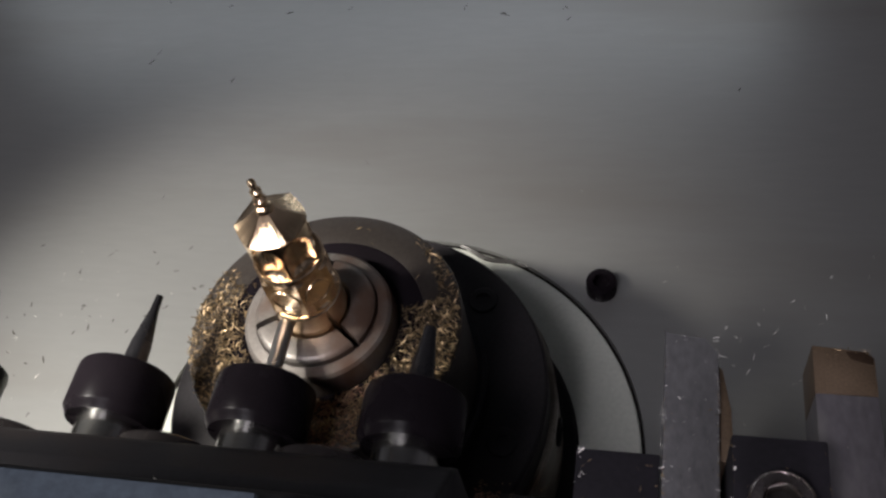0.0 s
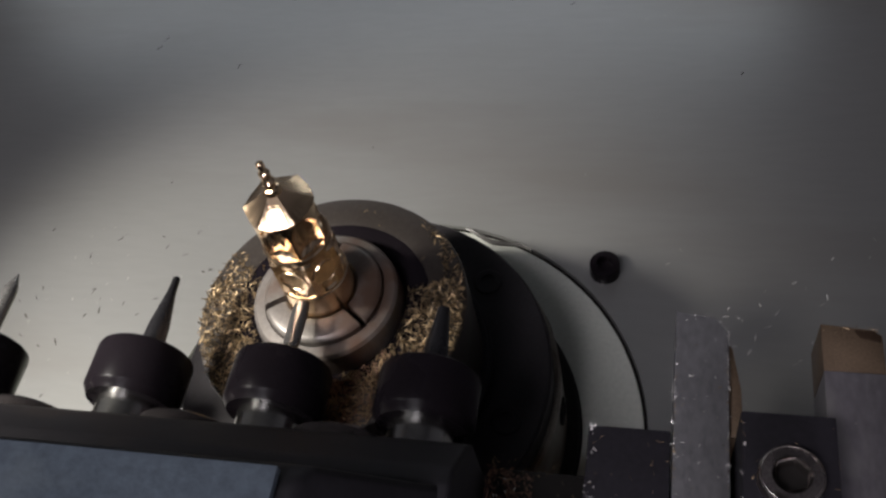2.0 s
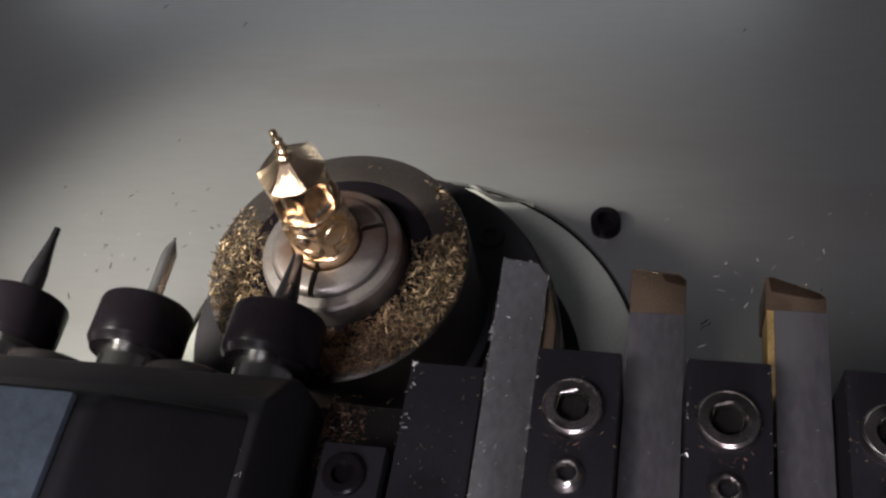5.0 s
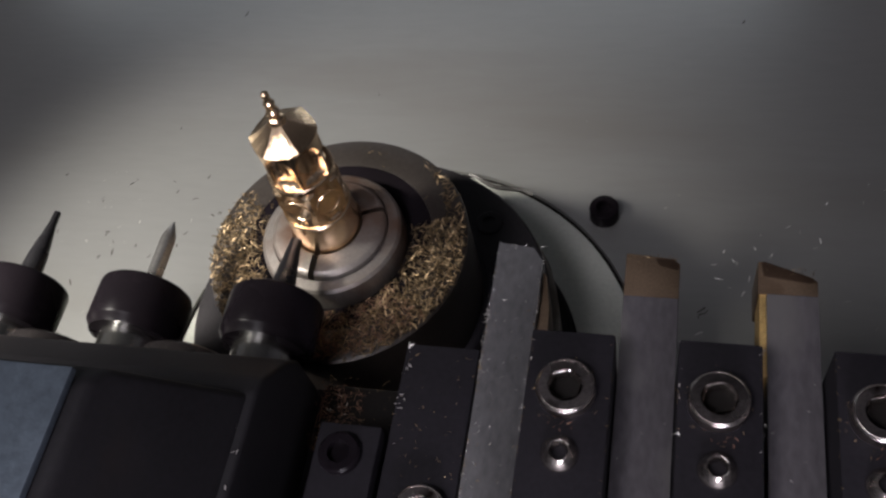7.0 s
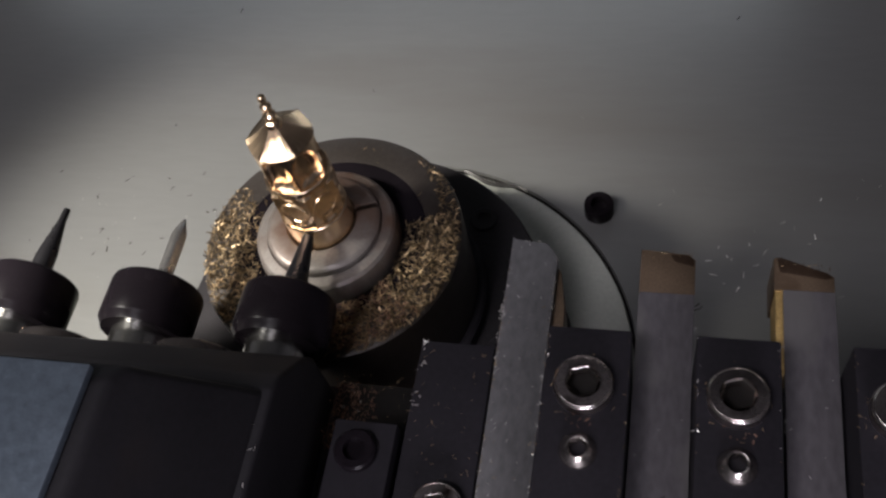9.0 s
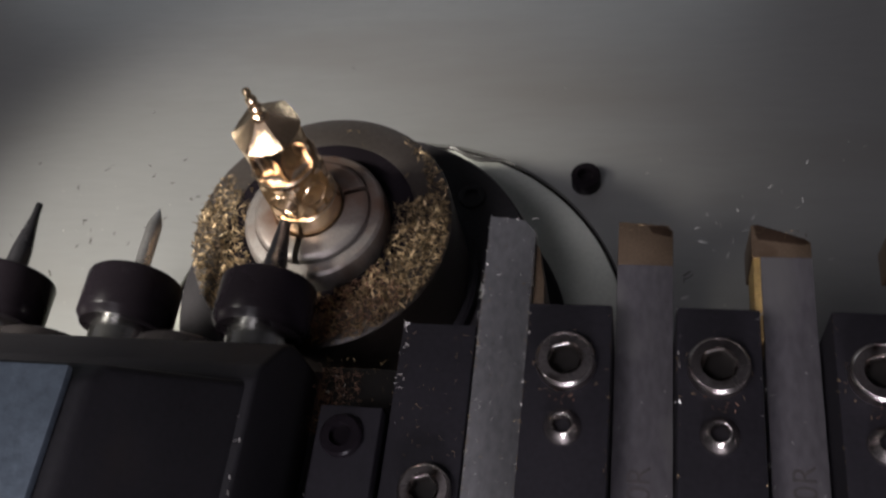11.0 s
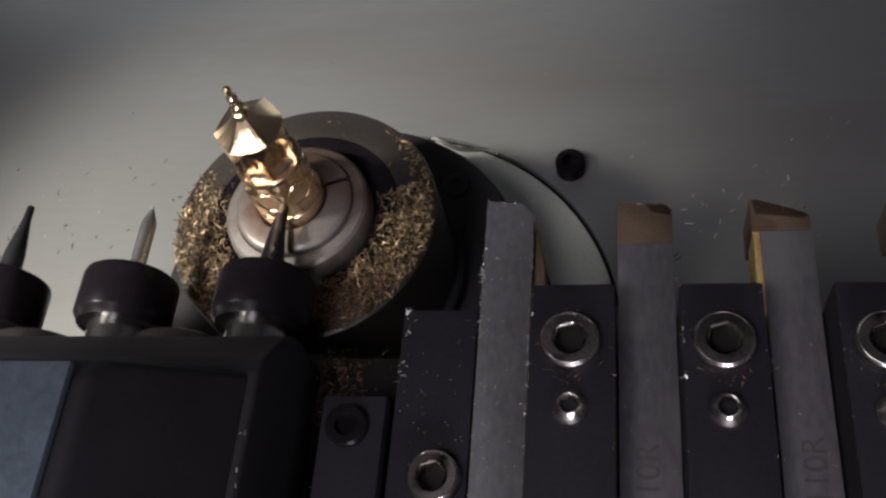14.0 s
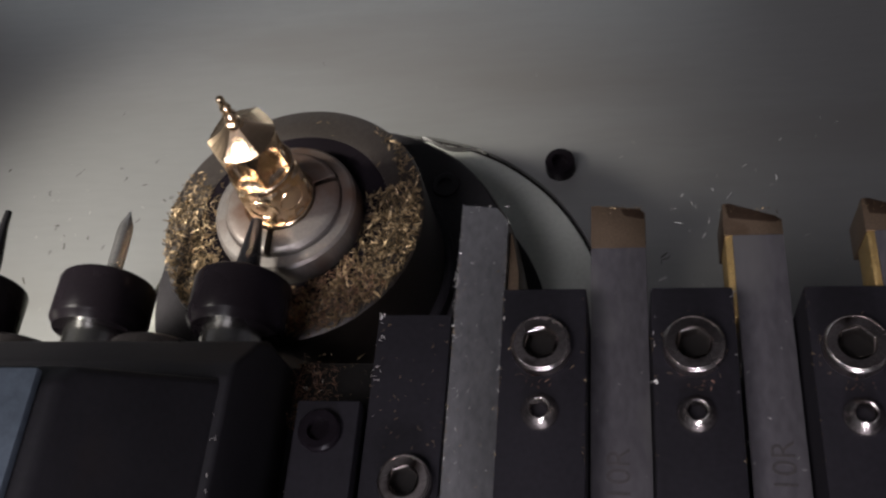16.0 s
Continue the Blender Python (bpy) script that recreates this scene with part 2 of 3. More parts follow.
# Flush ring in black paints the shade between collet and nut face.
part("shade_ring", turned([(16.0, 50), (16.0, 60.6), (16.5, 61.1), (17.2, 61.3), (21.58, 61.42), (21.58, 34), (16.0, 34)], 96, closed=True), NUTBLACK, nut, "flat black ring painting the shade round the collet")
part("nut_shoulder", turned([(29.2, 33), (31.5, 33), (31.5, 37), (30.8, 37.6), (29.2, 37.6)], 96, closed=True), BLACK, nut)

# ---------------------------------------------------------------- collet: three jaws split by slots
collet = thing("collet", "ground steel collet with three slots gripping the brass bar", "collet")


def jaw(a0, a1, n=20):
    prof = [(7.5, 40), (7.5, 69.0), (7.9, 69.4), (8.4, 69.4), (11.4, 68.8), (12.0, 68.6), (12.55, 68.0), (12.55, 40)]
    bm = bmesh.new()
    rings = []
    for i in range(n + 1):
        a = a0 + (a1 - a0) * i / n
        ring = []
        for r, h in prof:
            d = 0.7 / r * (1 if i == 0 else -1 if i == n else 0)
            ring.append(bm.verts.new((r * math.cos(a + d), r * math.sin(a + d), h)))
        rings.append(ring)
    m = len(prof)
    for p, q in zip(rings, rings[1:]):
        for k in range(m):
            bm.faces.new((p[k], q[k], q[(k + 1) % m], p[(k + 1) % m]))
    bm.faces.new(rings[0])
    bm.faces.new(rings[-1])
    bmesh.ops.recalc_face_normals(bm, faces=bm.faces)
    return bm


for k in range(3):
    part("jaw", jaw(2 * math.pi * k / 3, 2 * math.pi * (k + 1) / 3), COLLET, collet)
part("collet_rim", turned([(12.58, 40), (12.58, 66.6), (12.9, 66.9), (14.9, 66.5), (15.5, 65.9), (15.9, 63.5), (15.9, 40)], 96, closed=True), COLLET, collet)
# Core in the gap colour, so the slots carry painted shade.
part("collet_core", turned([(7.6, 41), (12.7, 41), (12.7, 64), (7.6, 64)], 64, closed=True), GAP, collet, "dark core painting the shade inside the slots")

# ---------------------------------------------------------------- the brass piece; heights from the tip, which is at 0
piece = thing("brass_turning", "shiny brass pavilion with a fluted pointed roof, half machined", "brass part")
part("bar", turned([(7.2, -80), (7.2, -33.9), (6.95, -33.6), (0, -33.6)], 64), BRASS, piece, "round brass bar")


def polygon_ring(r, sides, n_per, dip=0.0, turn=0.0):
    """Points of a polygon whose sides are drawn in by dip at their middle."""
    pts = []
    for s in range(sides):
        a0, a1 = turn + 2 * math.pi * s / sides, turn + 2 * math.pi * (s + 1) / sides
        p0, p1 = Vector((math.cos(a0), math.sin(a0))), Vector((math.cos(a1), math.sin(a1)))
        for k in range(n_per):
            u = k / n_per
            p = p0.lerp(p1, u)
            pts.append(p * r * (1 - dip * math.sin(math.pi * u)))
    return pts


def stacked(levels):
    """Closed body through rings of points, bottom to top; each level is (points, height)."""
    bm = bmesh.new()
    rings = [[bm.verts.new((p[0], p[1], h + (p[2] if len(p) > 2 else 0))) for p in pts] for pts, h in levels]
    n = len(rings[0])
    for a, b in zip(rings, rings[1:]):
        for i in range(n):
            j = (i + 1) % n
            bm.faces.new((a[i], a[j], b[j], b[i]))
    bm.faces.new(rings[0][::-1])
    bm.faces.new(rings[-1])
    bmesh.ops.recalc_face_normals(bm, faces=bm.faces)
    return bm


HEX = radians(-6)
EAVES = radians(-48)
circle = lambda r, n=60: [Vector((r * math.cos(HEX + 2 * math.pi * i / n), r * math.sin(HEX + 2 * math.pi * i / n))) for i in range(n)]
part("hexagon_body", stacked([(circle(6.7), -33.8), (circle(6.7), -33.3), (polygon_ring(7.3, 6, 10, 0, HEX), -32.9), (polygon_ring(7.3, 6, 10, 0, HEX), -23.8),
                              (circle(6.5), -23.3)]), BRASS, piece, "brass body with six milled flats", smooth=20)
for k in range(6):
    a = HEX + radians(30 + 60 * k)
    b = turned([(0, 0.05), (2.5, 0.05), (2.6, 0.22), (2.95, 0.25), (3.1, -0.1)], 32, axis="y")
    b.transform(Matrix.Translation((6.32 * math.cos(a), 6.32 * math.sin(a), -28.4)) @ Matrix.Rotation(a - math.pi / 2, 4, "Z"))
    part("round_boss", b, BRASS, piece)
part("floor_rim", turned([(0, -23.4), (6.3, -23.4), (6.65, -23.0), (6.65, -21.9), (6.4, -21.6), (5.5, -21.6), (5.3, -22.2), (0, -22.2)], 64), BRASS, piece, "polished brass rim")


def drum():
    """Solid drum with six arched niches hollowed into it and sharp piers between them."""
    bm = bmesh.new()
    n, m = 180, 28
    rows = []
    for k in range(m + 1):
        v = k / m
        h = -22.2 + 10.6 * v
        half = 0.46 if v < 0.55 else 0.46 * math.sqrt(max(0.0, 1 - ((v - 0.55) / 0.38) ** 2))
        row = []
        for i in range(n):
            a = HEX + 2 * math.pi * i / n
            u = abs((i * 6 / n) % 1 - 0.5)
            d = min(1.0, u / half) if half > 0.01 else 1.0
            foot = min(1.0, v / 0.12)
            r = 6.3 - foot * (2.0 * math.sqrt(1 - d * d) - 0.35 * math.exp(-(u / 0.14) ** 2) * (1 - v) * (1 if d < 1 else 0))
            row.append(bm.verts.new((r * math.cos(a), r * math.sin(a), h)))
        rows.append(row)
    for p, q in zip(rows, rows[1:]):
        for i in range(n):
            j = (i + 1) % n
            bm.faces.new((p[i], p[j], q[j], q[i]))
    bm.faces.new(rows[0])
    bm.faces.new(rows[-1])
    bmesh.ops.recalc_face_normals(bm, faces=bm.faces)
    return bm


part("drum", drum(), BRASS, piece, "brass drum with six arched niches", smooth=40)


def roof():
    """Six-sided tent roof: hollow slopes with fan flutes, upswept corners, sharp ridges."""
    bm = bmesh.new()
    sides, per, m = 6, 10, 9
    rings = []
    for k in range(m + 1):
        u = k / m                      # 0 at the eaves, 1 at the top
        r = 6.9 * (1 - u) ** 1.15 + 1.35 * u
        h = -11.6 + 4.4 * u ** 1.05
        ring = []
        for s in range(sides):
            a0, a1 = EAVES + 2 * math.pi * s / sides, EAVES + 2 * math.pi * (s + 1) / sides
            p0, p1 = Vector((math.cos(a0), math.sin(a0))), Vector((math.cos(a1), math.sin(a1)))
            for i in range(per):
                w = i / per
                a = a0 + (a1 - a0) * w
                p = p0.lerp(p1, w).lerp(Vector((0.95 * math.cos(a), 0.95 * math.sin(a))), 0.5) * r
                edge = abs(2 * w - 1) ** 3
                flute = 0 if i == 0 else 0.02 * (1 if i % 2 else -1) * (1 - u)
                ring.append(bm.verts.new((p.x, p.y, h + (0.45 * edge * (1 - u) ** 2) + flute - 0.22 * (1 - edge) * math.sin(math.pi * u))))
        rings.append(ring)
    n = sides * per
    under = [bm.verts.new((v.co.x * 0.97, v.co.y * 0.97, v.co.z - 0.7)) for v in rings[0]]
    inner = [bm.verts.new((v.co.x * 0.6, v.co.y * 0.6, -11.9)) for v in rings[0]]
    for a, b in zip([inner, under] + rings, [under] + rings):
        for i in range(n):
            j = (i + 1) % n
            bm.faces.new((a[i], a[j], b[j], b[i]))
    bm.faces.new(inner)
    bm.faces.new(rings[-1])
    bmesh.ops.recalc_face_normals(bm, faces=bm.faces)
    return bm


part("roof", roof(), BRASS, piece, "fluted six-sided brass tent roof", smooth=3)
part("spire", turned([(0, -8.2), (1.7, -8.2), (1.75, -7.7), (1.45, -6.9), (1.0, -6.6), (0.95, -6.2), (1.3, -5.6), (1.3, -5.0), (0.9, -4.4), (0.8, -4.0), (1.1, -3.3), (1.05, -2.7), (0.7, -2.2),
                      (0.62, -1.7), (0.8, -1.0), (0.7, -0.35), (0.35, -0.03), (0, 0)], 28), BRASS, piece, "beaded brass spire")

# ---------------------------------------------------------------- sliding tool gang; its own space is the machine's when it stands at rest
gang = thing("tool_gang", "black gang tool slide with live cutters and turning tools", "machine tool slide")
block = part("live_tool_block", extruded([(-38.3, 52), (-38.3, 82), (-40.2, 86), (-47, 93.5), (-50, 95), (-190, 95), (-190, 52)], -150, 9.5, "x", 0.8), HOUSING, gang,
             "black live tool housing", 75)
carrier = extruded([(-50, 94), (-51, 96.5), (-57, 116), (-60, 118), (-190, 118), (-190, 94)], -150, 8.5, "x", 1.2)
for v in carrier.verts:
    if v.co.x > 0:
        v.co.x -= 13.0 * (v.co.z - 94) / 24
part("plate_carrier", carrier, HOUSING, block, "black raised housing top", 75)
part("cover_plate", box(-150, -7, -170, -58.6, 118, 119.4, 0.4), PLATE, block, "scratched blue-grey cover plate")


def spindle(x, cutter):
    nose = part("spindle_nose", turned([(6.4, -38.6), (6.1, -37.6), (6.1, -32.0), (6.1, -29)], 40, "y", (x, 0, 73)), SILVER, gang, "bright turned steel spindle nose")
    nutb = part("chuck_nut", turned([(3.2, -21.2), (5.2, -21.2), (5.8, -21.5), (8.7, -21.8), (9.2, -22.2), (9.45, -23.0), (9.45, -31.0), (9.2, -31.5), (8.7, -32.2), (8.4, -32.9), (3.2, -32.9)],
                                 56, "y", (x, 0, 73), closed=True), NUTBLACK, gang, "round black collet chuck nut")
    part("collet_face", turned([(0, -21.8), (4.9, -21.8), (5.0, -23)], 32, "y", (x, 0, 73)), CARBIDE, nutb, "dark chuck collet")
    prof, m, lb = cutter
    part("cutter", turned([(r, h) for r, h in prof], 24, "y", (x, 0, 73)), m, nutb, lb)


TAPER = ([(0, -22), (2.3, -22), (2.3, -18.5), (2.1, -15), (0.9, -7), (0.75, -3.7), (0, -3.5)], CARBIDE, "dark tapered engraving cutter")
POINT = ([(0, -22), (1.6, -22), (1.6, -9.5), (1.45, -8.2), (0.15, -4.6), (0, -4.5)], GREYCARB, "grey pointed milling cutter")
STUB = ([(0, -22), (2.4, -22), (2.4, -17.5), (2.2, -16), (1.3, -9), (1.2, -7.6), (0, -7.4)], CARBIDE, "dark ground milling cutter")
spindle(-2.0, STUB)
spindle(-30.9, POINT)
spindle(-60.0, TAPER)
spindle(-97.6, POINT)
for x in (-15.6, -45.4, -78.5, -113):
    part("end_cap", turned([(0, -36.8), (8.6, -36.8), (9.2, -37.3), (9.3, -37.8), (9.3, -46)], 48, "y", (x, 0, 74.4)), CAPSTEEL, gang, "dark turned steel end cap")

part("slide_base", box(8, 330, -190, -37, 40, 66.5, 0.6), BLACK, gang, "black tool slide base")
# Gap colour here paints the shade deep between block and side clamp.
part("slide_end", box(9.9, 27, -190, -36, 48, 66.8, 0.6), GAP, gang, "oily slide end darkened for the shade of its depth")
sq = part("stop_bracket", box(15.4, 26.5, -120, -48.2, 66.6, 79.4, 0.4), BLACK, gang, "oily steel stop bracket")
part("bracket_screw", turned([(3.7, 78.8), (3.7, 80.6), (3.3, 81), (2.0, 81), (2.0, 79.6), (0, 79.6)], 24, at=(20.3, -53.8, 0)), NUTBLACK, sq)
side = part("side_clamp", box(27.6, 41.0, -190, -31.4, 60, 78.2, 0.5), BLACK, gang, "black side clamp block")


def socket(x, y, top, depth, r, parent):
    """Six-sided hole in a screw head: worn bright walls, floor painted dark for shade."""
    b = turned([(r * 1.06, top + 0.04), (r, top - 0.15), (r * 0.96, top - depth), (0, top - depth)], 6, at=(x, y, 0), start=0.3)
    bmesh.ops.delete(b, geom=[f for f in b.faces if len(f.verts) > 4 or len(f.verts) == 3], context="FACES")
    part("hex_socket", b, SCREW, parent, smooth=0)
    part("socket_floor", turned([(r * 0.97, top - depth + 0.02), (r * 0.5, top - depth - 0.2), (0, top - depth - 0.3)], 24, at=(x, y, 0)), GAP, parent, smooth=0)


def cap_screw(x, y, z, r, parent, h=2.6):
    ob = part("cap_screw", turned([(r, z - 1.2), (r, z + h - 0.6), (r - 0.2, z + h - 0.1), (r - 0.8, z + h - 0.12), (r * 0.60, z + h - 0.1), (r * 0.57, z + h - 0.3), (r * 0.57, z - 0.5), (0, z - 0.6)], 40,
                                  at=(x, y, 0)), SCREWHEAD, parent, "dark oily cap screw with a painted bright rim")
    # Brighter steel ring paints the glint that runs along the head's edge.
    part("glint_rim", turned([(r + 0.03, z + h - 0.9), (r + 0.03, z + h - 0.5), (r - 0.22, z + h - 0.12), (r - 0.42, z + h + 0.02), (r - 0.5, z + h - 0.3), (r - 0.2, z + h - 0.9)], 40, at=(x, y, 0), closed=True),
         SCREW, ob, "bright rim painting the glint on the edge")
    socket(x, y, z + h, h - 0.2, r * 0.55, ob)
    return ob


cap_screw(35.7, -62.0, 78.2, 4.4, side)


def tool(x0, x1, y_tip, tip):
    """Square tool shank with its ground tip; the top is at 78."""
    w = x1 - x0
    if tip == "plain":
        out = [(x0, -190), (x0, y_tip + 0.6), (x0 + 0.5, y_tip), (x1 - 2.2, y_tip - 0.7), (x1, y_tip - 3.6), (x1, -190)]
        end = None
    elif tip == "square":
        out = [(x0, -190), (x0, y_tip - 9), (x1, y_tip - 9), (x1, -190)]
        end = [(x0, y_tip - 9), (x0, y_tip), (x1 - 1.2, y_tip - 0.7), (x1, y_tip - 1.8), (x1, y_tip - 9)]
    else:
        out = [(x0 + 1.4, -190), (x0 + 1.4, y_tip - 6.5), (x1, y_tip - 6.5), (x1, -190)]
        end = [(x0, y_tip - 6.5), (x0, y_tip), (x0 + 1.2, y_tip + 0.2), (x1 - 1, y_tip - 2.6), (x1, y_tip - 3.4), (x1, y_tip - 6.5)]
    shank = part("turning_tool", extruded(out, 67, 78, "z", 0.25), WORN if tip == "plain" else TOOLSTEEL, gang, "worn grey square tool shank")
    if end:
        part("tool_tip", extruded(end, 67.2, 77.9, "z", 0.2), BRONZED, shank, "brown oily ground tool tip")
        xm = (x0 + x1) / 2
        if tip == "square":
            edge = [(xm + 0.4, y_tip - 0.9), (x1 - 1.3, y_tip - 0.9), (x1 - 0.2, y_tip - 1.9), (x1 - 0.3, y_tip - 3.2), (xm + 1.2, y_tip - 2.4)]
        else:
            edge = [(x0 + 0.5, y_tip - 0.1), (x0 + 1.3, y_tip + 0.05), (x1 - 1, y_tip - 2.8), (x1 - 0.3, y_tip - 3.6), (x1 - 1.4, y_tip - 4.0), (x0 + 1.0, y_tip - 3.0)]
        part("insert", extruded(edge, 77.5, 77.99, "z", 0.08), INSERT, shank, "dark brown carbide insert")
    if tip == "slant":
        part("dusted_edge", box(x0 + 0.2, x0 + 1.5, -32, y_tip - 1.0, 70, 77.6, 0.2), GILT, shank, "tool edge dusted with brass")
    return shank


def lettering(parent, x, y, z, text, size):
    cu = bpy.data.curves.new("lettering", "FONT")
    cu.body, cu.size, cu.extrude = text, size * MM, 0.00003
    ob = new("lettering", cu)
    ob.data.materials.append(STAMP)
    ob.parent = parent
    ob.matrix_local = Matrix.Translation(Vector((x, y, z)) * MM) @ Matrix.Rotation(math.pi / 2, 4, "Z")
    return ob


t1 = tool(41.3, 50.2, -8.6, "plain")
part("side_edge", extruded([(50.25, -31), (50.25, -13.5), (51.0, -14.5), (52.3, -22), (52.6, -31)], 64, 76.4, "z", 0.2), BRONZED, t1, "brown oily side of the tool")
t2 = tool(65.3, 75.0, -9.4, "square")
t3 = tool(88.4, 98.4, -9.8, "slant")
t4 = tool(111.8, 121.6, -9.4, "slant")
lettering(t2, 71.5, -66.4, 78.05, "110R", 5.4)
lettering(t3, 96.4, -64.2, 78.05, "110R", 5.2)


def clamp(x0, x1):
    b = part("clamp_block", box(x0, x1, -190, -31.0, 64, 87, 0.5), BLACK, gang, "black clamp block between the tools")
    xm = (x0 + x1) / 2
    cap_screw(xm - 0.2, -41.8, 87, 4.7, b)
    js = part("jack_screw", turned([(3.0, 86), (3.0, 87.0), (2.85, 87.4), (1.7, 88.7), (1.55, 88.6), (1.45, 86.6), (0, 86.4)], 28, at=(xm - 0.2, -52.4, 0)), SCREW, b, "small worn jacking screw")
    socket(xm - 0.2, -52.4, 88.3, 1.6, 1.42, js)
    return b


clamp(51.2, 65.0)
clamp(75.2, 88.2)
clamp(98.8, 111.6)
clamp(121.8, 135)

# ---------------------------------------------------------------- loose bolt head on the panel
bolt = tagged(part("socket_bolt", turned([(4.25, -0.5), (4.25, 4.2), (4.1, 4.5), (3.7, 4.7), (2.3, 4.7), (2.15, 4.5), (2.1, 2.2), (0, 2.0)], 36, at=(53.0, 52.2, 0)), NUTBLACK), "black socket head bolt in the panel", "bolt")

# ---------------------------------------------------------------- a bent metal shaving caught at the hole's edge


def shaving():
    bm = bmesh.new()
    rows = []
    for i in range(13):
        u = i / 12
        a = radians(81 - 19 * u)
        r = 66.4 - 2.6 * math.sin(math.pi * min(1, u * 1.15)) ** 1.5
        w = 0.5 + 0.7 * math.sin(math.pi * u)
        rows.append([bm.verts.new(((r + d) * math.cos(a), (r + d) * math.sin(a), -1.1 + h)) for d, h in ((0, 0), (w, 0.1), (w, 0.9), (0, 0.5))])
    for p, q in zip(rows, rows[1:]):
        for k in range(4):
            bm.faces.new((p[k], q[k], q[(k + 1) % 4], p[(k + 1) % 4]))
    bm.faces.new(rows[0])
    bm.faces.new(rows[-1])
    bmesh.ops.recalc_face_normals(bm, faces=bm.faces)
    return bm


tagged(part("metal_shaving", shaving(), OILED), "bent shiny steel shaving lying at the housing's rim", "shaving")

# ---------------------------------------------------------------- swarf


def sliver(verts, faces, rng, at, size, flat=0.5):
    """A small curled flake of metal: a bent strip with thickness."""
    ln, wd, th = size * rng.uniform(0.6, 1.5), size * rng.uniform(0.09, 0.24), size * 0.05
    m = Matrix.Translation(at) @ Euler((rng.uniform(-flat, flat), rng.uniform(-flat, flat), rng.uniform(0, 6.283))).to_matrix().to_4x4()
    bend = rng.uniform(-0.5, 0.5) * ln
    base = len(verts)
    for u in (-0.5, 0.0, 0.5):
        for v, w in ((-0.5, 0), (0.5, 0), (0.5, 1), (-0.5, 1)):
            verts.append(m @ Vector((u * ln, v * wd * (1 - abs(u) * 0.8), w * th + bend * (u * u))))
    for k in (0, 4):
        for e in range(4):
            a, b = base + k + e, base + k + (e + 1) % 4
            faces.append((a, b, b + 4, a + 4))
    faces.append((base + 3, base + 2, base + 1, base))
    faces.append((base + 8, base + 9, base + 10, base + 11))


def swarf(name, spots_, size, material, label, seed, parent=None, flat=0.5):
    rng = random.Random(seed)
    verts, faces = [], []
    for p in spots_:
        sliver(verts, faces, rng, Vector(p), size * rng.uniform(0.6, 1.3), flat)
    me = bpy.data.meshes.new(name)
    me.from_pydata([v * MM for v in verts], [], faces)
    me.materials.append(material)
    ob = new(name, me)
    ob.parent = parent
    tagged(ob, label, "" if parent else "swarf", kind="stuff")
    return ob


rng = random.Random(5)


def cover(a):
    """How thickly the swarf lies on the nut at an angle in degrees."""
    a %= 360
    if 150 < a < 266:
        return min(0.85, (a - 150) / 30, 0.12 + (252 - a) / 20 if a < 252 else 0.12)
    if a >= 266 or a < 62:
        d = a if a < 200 else a - 360
        return min(1, 0.12 + max(0, d + 84) / 40) * (1 if d < 18 else max(0, (62 - d) / 60))
    return 0.0


pts = []
while len(pts) < 3900:
    a, r = rng.uniform(0, 360), rng.uniform(17.0, 29.0)
    if 18 < a < 62 and r < 25 - (18 - a) * 0.06:
        continue
    if rng.random() > cover(a) * (0.3 + 0.7 * (r - 17) / 5 if r < 22 else 1):
        continue
    lump = 0.5 + 0.5 * noise.noise((r * math.cos(radians(a)) * 0.22, r * math.sin(radians(a)) * 0.22, 0))
    if rng.random() > 0.15 + lump:
        continue
    pts.append((r * math.cos(radians(a)), r * math.sin(radians(a)), 61.5 + rng.random() ** 2 * 2.4 * cover(a) * lump))
swarf("swarf_heap", pts, 1.3, CHIP, "heap of curled brass swarf lying on the nut", 11, None, 0.9)

film_pts = [(r * math.cos(a), r * math.sin(a), 61.55 + rng.random() ** 2 * 1.6) for a, r in ((radians(rng.uniform(258, 325)), rng.uniform(17.5, 28.5)) for _ in range(900))]
swarf("oily_swarf", film_pts, 0.9, RUST, "reddish oily swarf on the nut", 21, None, 0.5)

stray = []
for _ in range(70):
    a, r = rng.uniform(0, 6.283), rng.uniform(16.5, 29)
    stray.append((r * math.cos(a), r * math.sin(a), 61.6 if r > 21.4 else 58.8 + (r - 18) * 0.8 if r > 18 else 57.6))
swarf("stray_swarf", stray, 0.9, CHIP, "stray brass flakes on the dark nut", 12)

# flakes that lie alone on the panel, and fine dust between them
pale = [(73.6, 61.0), (73.9, 60.4), (89.0, 39.2), (90.1, 38.3), (85.3, 33.1), (103.7, 51.1), (125.4, 66.7), (94.8, 43.5), (93.3, 33.3), (13.5, 84.7), (44.8, 87.6), (131.7, 35.5), (103.0, 138.0),
        (60.7, 156.6), (66.6, 158.7), (114.1, 59.7)]
dark = [(-124.9, 179.2), (-97.4, 176.3), (-72.1, 171.3), (-48.5, 172.6), (-47.8, 173.6), (-4.0, 171.6), (-3.5, 173.5), (10.7, 169.0), (11.8, 168.0), (32.2, 170.5), (33.2, 171.5), (34.6, 165.3),
        (-119.1, 150.1), (-120.7, 144.9), (-92.7, 80.6), (-76.0, 60.5), (-25.3, 97.2), (-84.6, 135.3), (91.6, 130.4), (80.9, 22.9), (80.3, 20.9), (81.6, 23.6), (82.2, 22.4), (81.0, 21.8)]
for _ in range(44):
    pale.append((rng.uniform(-125, -70), rng.uniform(0, 65)))
for _ in range(30):
    pale.append((rng.uniform(70, 140), rng.uniform(-10, 70)))
for _ in range(38):
    dark.append((rng.uniform(-130, -66), rng.uniform(0, 60)))
pale = [(x, y, 0.06) for x, y in pale if math.hypot(x, y) > 69]
